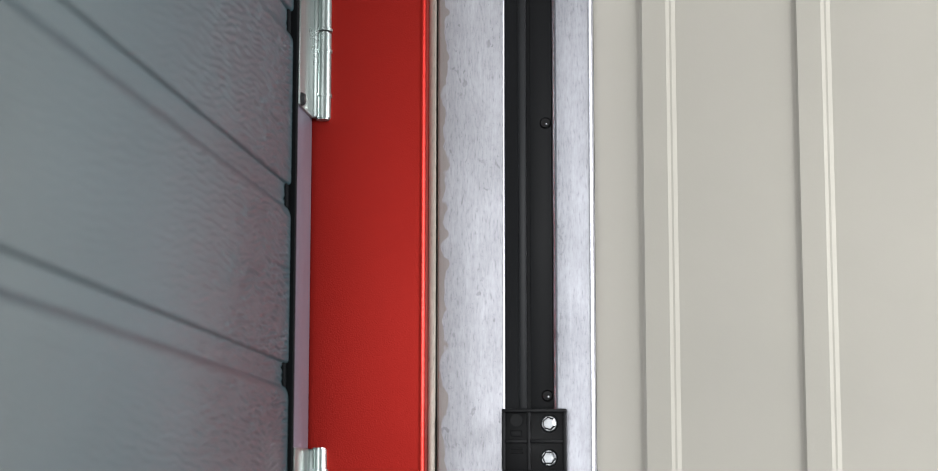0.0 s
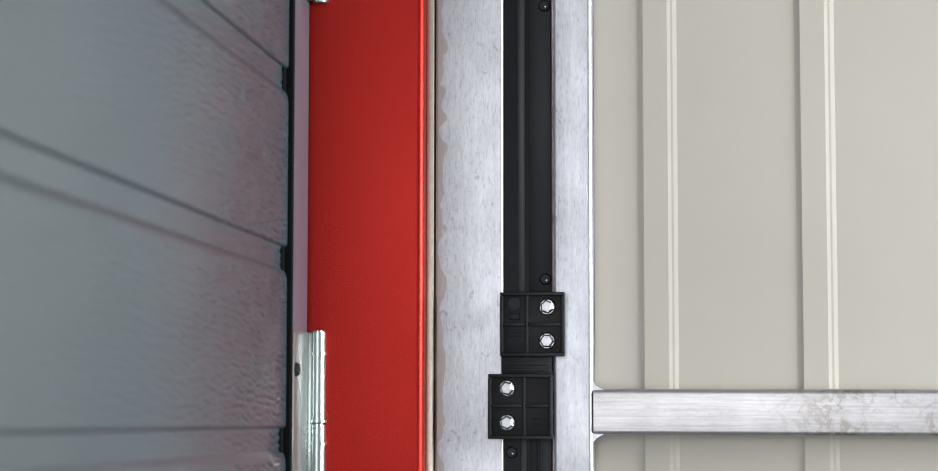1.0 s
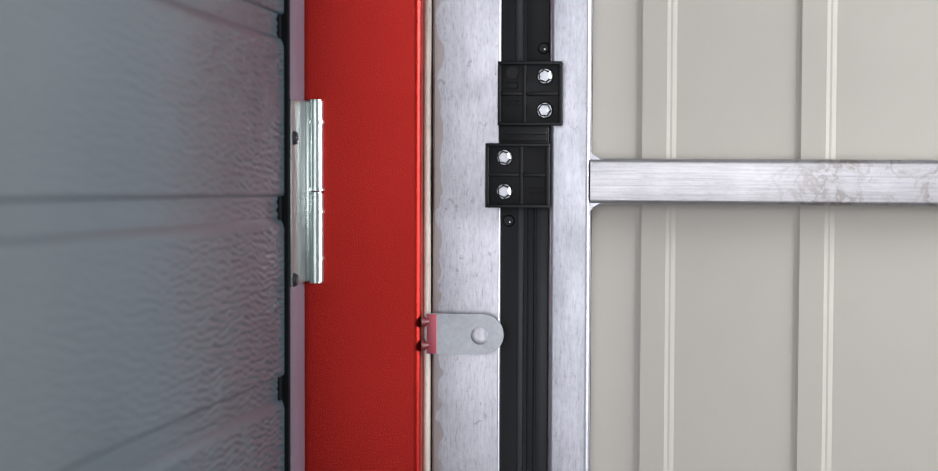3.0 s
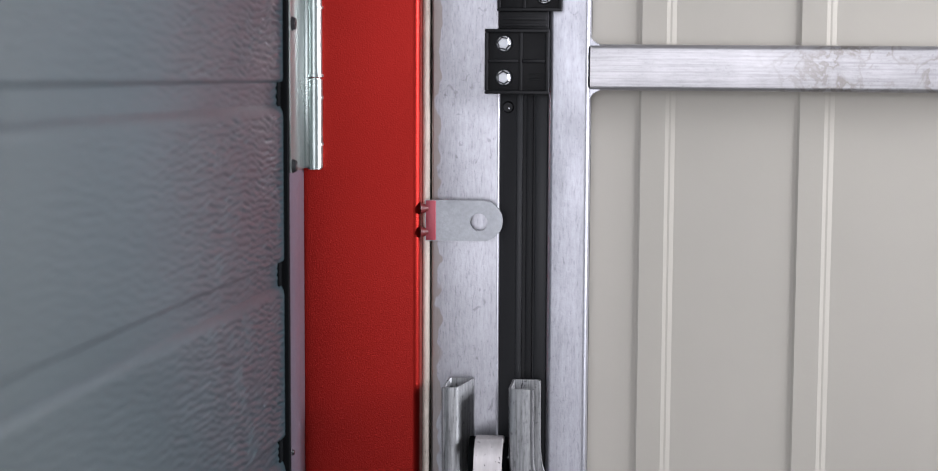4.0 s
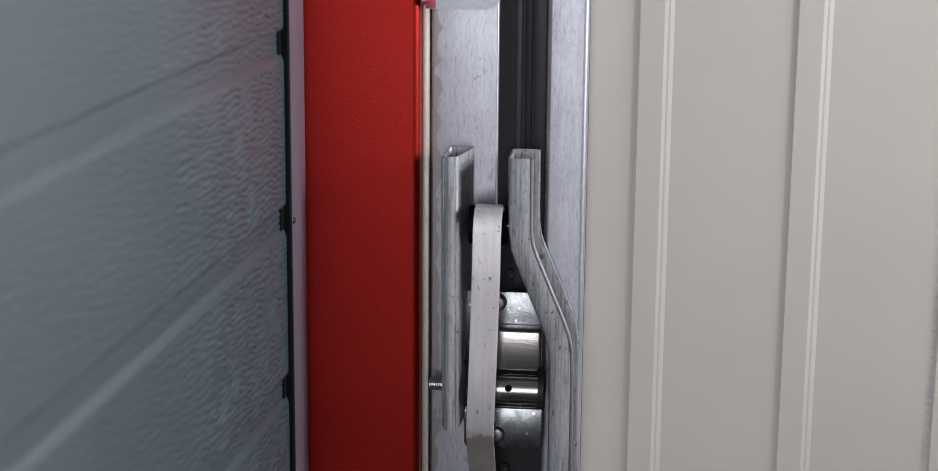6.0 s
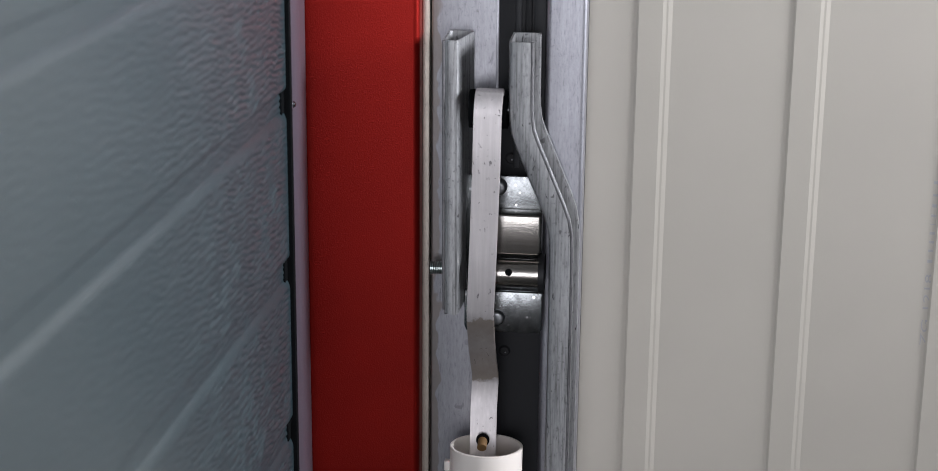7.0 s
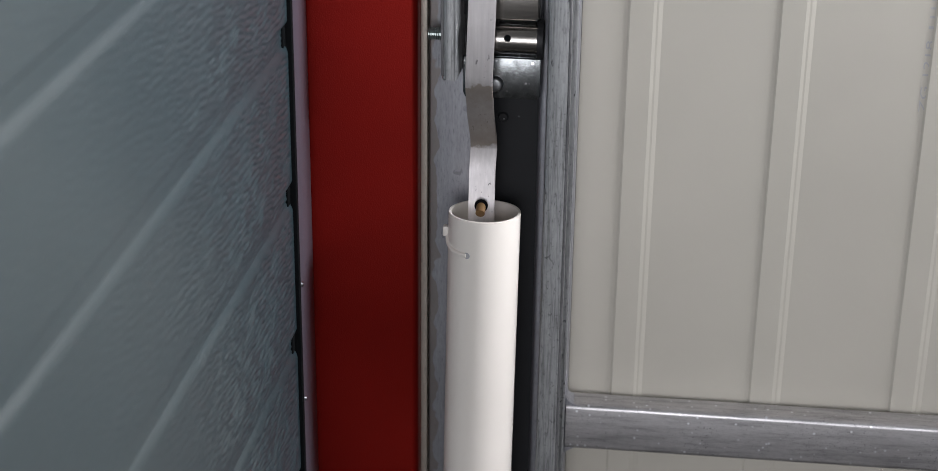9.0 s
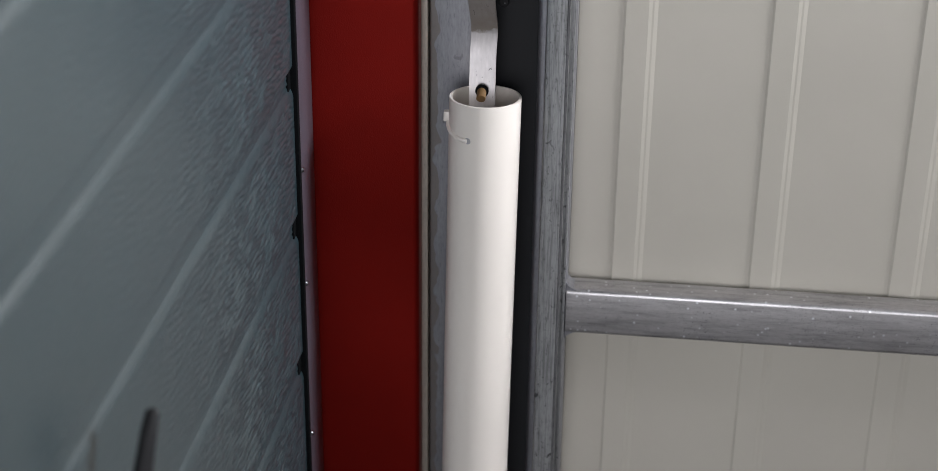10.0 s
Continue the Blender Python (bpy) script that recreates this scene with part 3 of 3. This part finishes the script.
# ---- white pipe ----
pipe = thing("drop_bolt_pipe", "white plastic pipe standing open at the top with a cable tie", "pipe")
PR, PX, PY, PZ = 0.0325, -0.1464, 1.5050, 0.8867
bm = bmesh.new()
ring = lambda r, n=64: [(r * math.cos(2 * math.pi * i / n), r * math.sin(2 * math.pi * i / n)) for i in range(n)]
stations = [Matrix.Translation((PX - 0.0122 * (PZ - z), PY, z)) for z in (0.0, 0.3, 0.6, PZ)]
_, lo = sweep(ring(PR), stations, bm=bm)
_, li = sweep(ring(PR - 0.0021), stations, bm=bm)
for i in range(64):
    bm.faces.new((lo[-1][i], lo[-1][(i + 1) % 64], li[-1][(i + 1) % 64], li[-1][i]))
    bm.faces.new((lo[0][i], lo[0][(i + 1) % 64], li[0][(i + 1) % 64], li[0][i]))
for v in lo[-1] + li[-1]:
    v.co.z -= 0.08 * (v.co.y - PY)
bmesh.ops.recalc_face_normals(bm, faces=bm.faces)
bmesh.ops.bevel(bm, geom=[e for e in bm.edges if all(v in lo[-1] for v in e.verts)], offset=0.0005, segments=2, affect="EDGES")
part("tube", bm, PVC, pipe)


def on_pipe(deg, z, out=0.0):
    """A place on the pipe's wall; 0 degrees faces the yard, negative towards the red post."""
    a = radians(deg)
    return Vector((PX - 0.0122 * (PZ - z) + (PR + out) * math.sin(a), PY - (PR + out) * math.cos(a), z))


tie = part("cable_tie", bmesh.new(), PVC, pipe, "thin white cable tie through a drilled hole")
bm = bmesh.new()
pts = [on_pipe(-88 + 65 * i / 14, 0.8620 - 0.0065 * (i / 14) ** 0.8 - 0.002 * math.sin(math.pi * i / 14), 0.0002) for i in range(15)]
for a, b in zip(pts, pts[1:]):
    rod(a, b, 0.0022, 10, bm=bm)
part("band", bm, PVC, tie)
c = on_pipe(-90, 0.8655, 0.0016)
part("lock", box(c.x - 0.0032, c.x + 0.0030, c.y - 0.0035, c.y + 0.0035, c.z - 0.0045, c.z + 0.0050, 0.001), PVC, tie)
# pipe is not drilled; a grey disc carries the hole's shade
part("hole", rod(on_pipe(-22, 0.8555, -0.001), on_pipe(-22, 0.8555, 0.0004), 0.0030, 18), INK, pipe, "small grey disc for the shade in a drilled hole")

# ---- open door leaf ----
FACE = -0.3090
leaf = thing("door_leaf", "open dark grey door leaf of embossed panel with level grooves", "door leaf")
bm = box(-0.349, FACE - 0.0070, 0.40, 1.447, 0.02, 2.05, 0.001)
for v in bm.verts:
    v.co.x -= 0.021 * (1.447 - v.co.y)
part("core", bm, PANEL, leaf)
GROOVE, HALF = 0.1445, 0.0085
zs = [1.498 + GROOVE * k for k in range(-10, 7)]
zs = [0.02 - HALF] + [z for z in zs if 0.06 < z < 2.00] + [2.05 + HALF]

def emboss(y, z):
    """Height of the pressed ripples: wavy crests a few millimetres apart that run along the board, slanting to and fro."""
    warp = 0.0030 * np.sin(31 * y + 14 * z + 0.4) + 0.0021 * np.sin(67 * y - 47 * z + 2.1) + 0.0012 * np.sin(139 * y + 88 * z + 4.0) + 0.0006 * np.sin(262 * y - 210 * z + 1.0)
    bend = 0.0026 * np.sin(43 * y - 25 * z + 1.9) + 0.0016 * np.sin(96 * y + 61 * z + 0.7) + 0.0009 * np.sin(188 * y - 120 * z + 3.0)
    a = np.sin(2 * math.pi * (z + warp) / 0.0051 + 0.8 * np.sin(29 * y + 150 * z))
    b = np.sin(2 * math.pi * (z + bend) / 0.0066 + 0.9 + 0.7 * np.sin(52 * y - 190 * z))
    c = np.sin(2 * math.pi * (z - bend + 0.04 * y) / 0.0094 + 2.2)
    depth = 0.8 + 0.2 * np.sin(14 * y + 40 * z) * np.sin(27 * y - 66 * z + 1.1)
    h = 0.52 * a + 0.44 * b + 0.26 * c
    return 0.00095 * depth * (h - 0.30 * h * h)


FLOOR, SAG, SWING = FACE - 0.0034, 0.0238, 0.021  # the boards drop a little towards the hinges; the leaf stands open past square


def pressed(name, prof, fade, fine):
    """A strip of the door's skin: a profile in x and z, carried along y and embossed."""
    ys = np.concatenate(([0.40], np.linspace(0.78, 1.446, 240))) if fine else np.array([0.40, 1.446])
    px, pz = np.array([p[0] for p in prof]), np.array([p[1] for p in prof])
    Y, Z = np.meshgrid(ys, pz, indexing="ij")
    rub = fade[None, :] * (0.26 + 0.95 * np.clip((Y - 1.08) / 0.34, 0, 1)) * np.clip((1.446 - Y) / 0.008, 0, 1)
    X = px[None, :] + emboss(Y, Z) * rub * (1.0 if fine else 0.0)
    k = len(prof)
    idx = np.arange(len(ys) * k).reshape(len(ys), k)
    quads = np.stack((idx[:-1, :-1], idx[1:, :-1], idx[1:, 1:], idx[:-1, 1:]), -1).reshape(-1, 4)
    me = bpy.data.meshes.new(name)
    Z, X = Z + SAG * (1.447 - Y), X - SWING * (1.447 - Y)
    me.from_pydata(np.stack((X, Y, Z), -1).reshape(-1, 3).tolist(), [], quads.tolist())
    me.materials.append(PANEL)
    me.shade_smooth()
    me.set_sharp_from_angle(angle=radians(60))
    ob = new(name, me)
    ob.parent = leaf


def board(z0, z1):
    prof = [(FLOOR - 0.001, z0), (FACE - 0.0026, z0 + 0.0003), (FACE - 0.0008, z0 + 0.0012), (FACE, z0 + 0.0030)]
    top = [(FACE, z1 - 0.0090), (FACE - 0.0004, z1 - 0.0066), (FACE - 0.0013, z1 - 0.0040), (FACE - 0.0024, z1 - 0.0018), (FLOOR - 0.0002, z1)]
    fine = 0.40 < z1 and z0 < 2.0
    steps = int((z1 - z0 - 0.0122) / 0.0008) if fine else 2
    prof += [(FACE, z0 + 0.0030 + (z1 - z0 - 0.0120) * i / steps) for i in range(1, steps)] + top
    pz = np.array([p[1] for p in prof])
    pressed("board", prof, 0.25 + 0.75 * np.clip(np.minimum(pz - z0, z1 - pz - 0.004) / 0.006, 0, 1), fine)


def groove(z0, z1):
    prof = [(FLOOR, z0 + (z1 - z0) * i / 20) for i in range(21)]
    pressed("groove_floor", prof, np.full(21, 0.6), 0.40 < z0)


for a, b in zip(zs, zs[1:]):
    board(a + HALF, b - HALF)
for z in zs[1:-1]:
    groove(z - HALF - 0.0006, z + HALF + 0.0006)
for z in zs[1:-1]:
    part("groove_plug", box(FACE - 0.0072, FACE - 0.0018, 1.437, 1.4468, z - HALF - 0.0020, z + HALF + 0.0015, 0.0012), RUBBER, leaf, "black rubber plug at the groove's end")
part("edge_seal", box(FACE - 0.012, FACE + 0.0034, 1.4465, 1.4545, 0.02, 2.05, 0.0008), RUBBER, leaf, "thin black rubber edge seal")
part("edge_profile", box(-0.349, FACE + 0.0005, 1.4545, 1.5270, 0.02, 2.05, 0.0015), PROFILE, leaf, "smooth lilac-grey edge profile")
for z in (0.8190, 0.7010, 0.5330, 0.40, 1.2):
    part("rivet", rod((FACE + 0.0003, 1.4720, z), (FACE + 0.0022, 1.4720, z), 0.0030, 16, 0.0018), BOLT, leaf, "small bright rivet")
bm = bmesh.new()
grip = [(-0.3085, 0.865, 0.800), (-0.296, 0.864, 0.805), (-0.285, 0.864, 0.822), (-0.2800, 0.867, 0.850), (-0.2780, 0.873, 0.880), (-0.2765, 0.882, 0.905), (-0.2745, 0.892, 0.925), (-0.2735, 0.898, 0.934)]
for i, (a, b) in enumerate(zip(grip, grip[1:])):
    rod(a, b, 0.0095 - 0.0007 * i, 14, 0.0088 - 0.0007 * i, bm=bm)
    bmesh.ops.create_uvsphere(bm, u_segments=14, v_segments=8, radius=0.0088 - 0.0007 * i, matrix=Matrix.Translation(b))
bmesh.ops.translate(bm, vec=(-0.012, 0, 0), verts=bm.verts)
part("handle", bm, BLACK, leaf, "curved black plastic pull handle")
part("handle_plate", box(FACE - 0.013, FACE - 0.006, 0.84, 0.89, 0.70, 0.83, 0.002), BLACK, leaf)

# ---- hinges ----
hinge = thing("barrel_hinge", "bright zinc-plated barrel hinge screwed to the door edge", "hinge", "door hinges", at=(-0.2985, 1.5225, 1.5090))
part("leaf_plate", box(-0.0100, -0.0072, -0.0620, -0.0030, -0.0760, 0.0760, 0.0008), HINGE, hinge)
part("wrap", box(-0.0100, -0.0030, -0.0070, 0.0000, -0.0760, 0.0760, 0.002), HINGE, hinge)
for z0, z1, r in ((0.0005, 0.0770, 0.0066), (-0.0770, -0.0005, 0.0068)):
    bm = rod((0, 0, z0), (0, 0, z1), r, 32)
    bmesh.ops.bevel(bm, geom=[e for e in bm.edges if abs(e.verts[0].co.z - e.verts[1].co.z) < 1e-6], offset=0.0012, segments=2, affect="EDGES")
    part("knuckle", bm, HINGE, hinge)
for z in (0.0580, -0.0170, -0.0560, 0.0015):
    part("collar", rod((0, 0, z - 0.0011), (0, 0, z + 0.0011), 0.0077, 32), HINGE, hinge)
for z in (0.0445, -0.0705):
    s = part("screw", rod((-0.0072, -0.0555, z), (-0.0040, -0.0555, z), 0.0060, 18, 0.0045), BLACK, hinge, "black screw head")
    part("socket", rod((-0.0042, -0.0555, z), (-0.0037, -0.0555, z), 0.0020, 6), ZINC, s)
copy_thing(hinge, Matrix.Translation((-0.2985, 1.5225, 1.9420)))
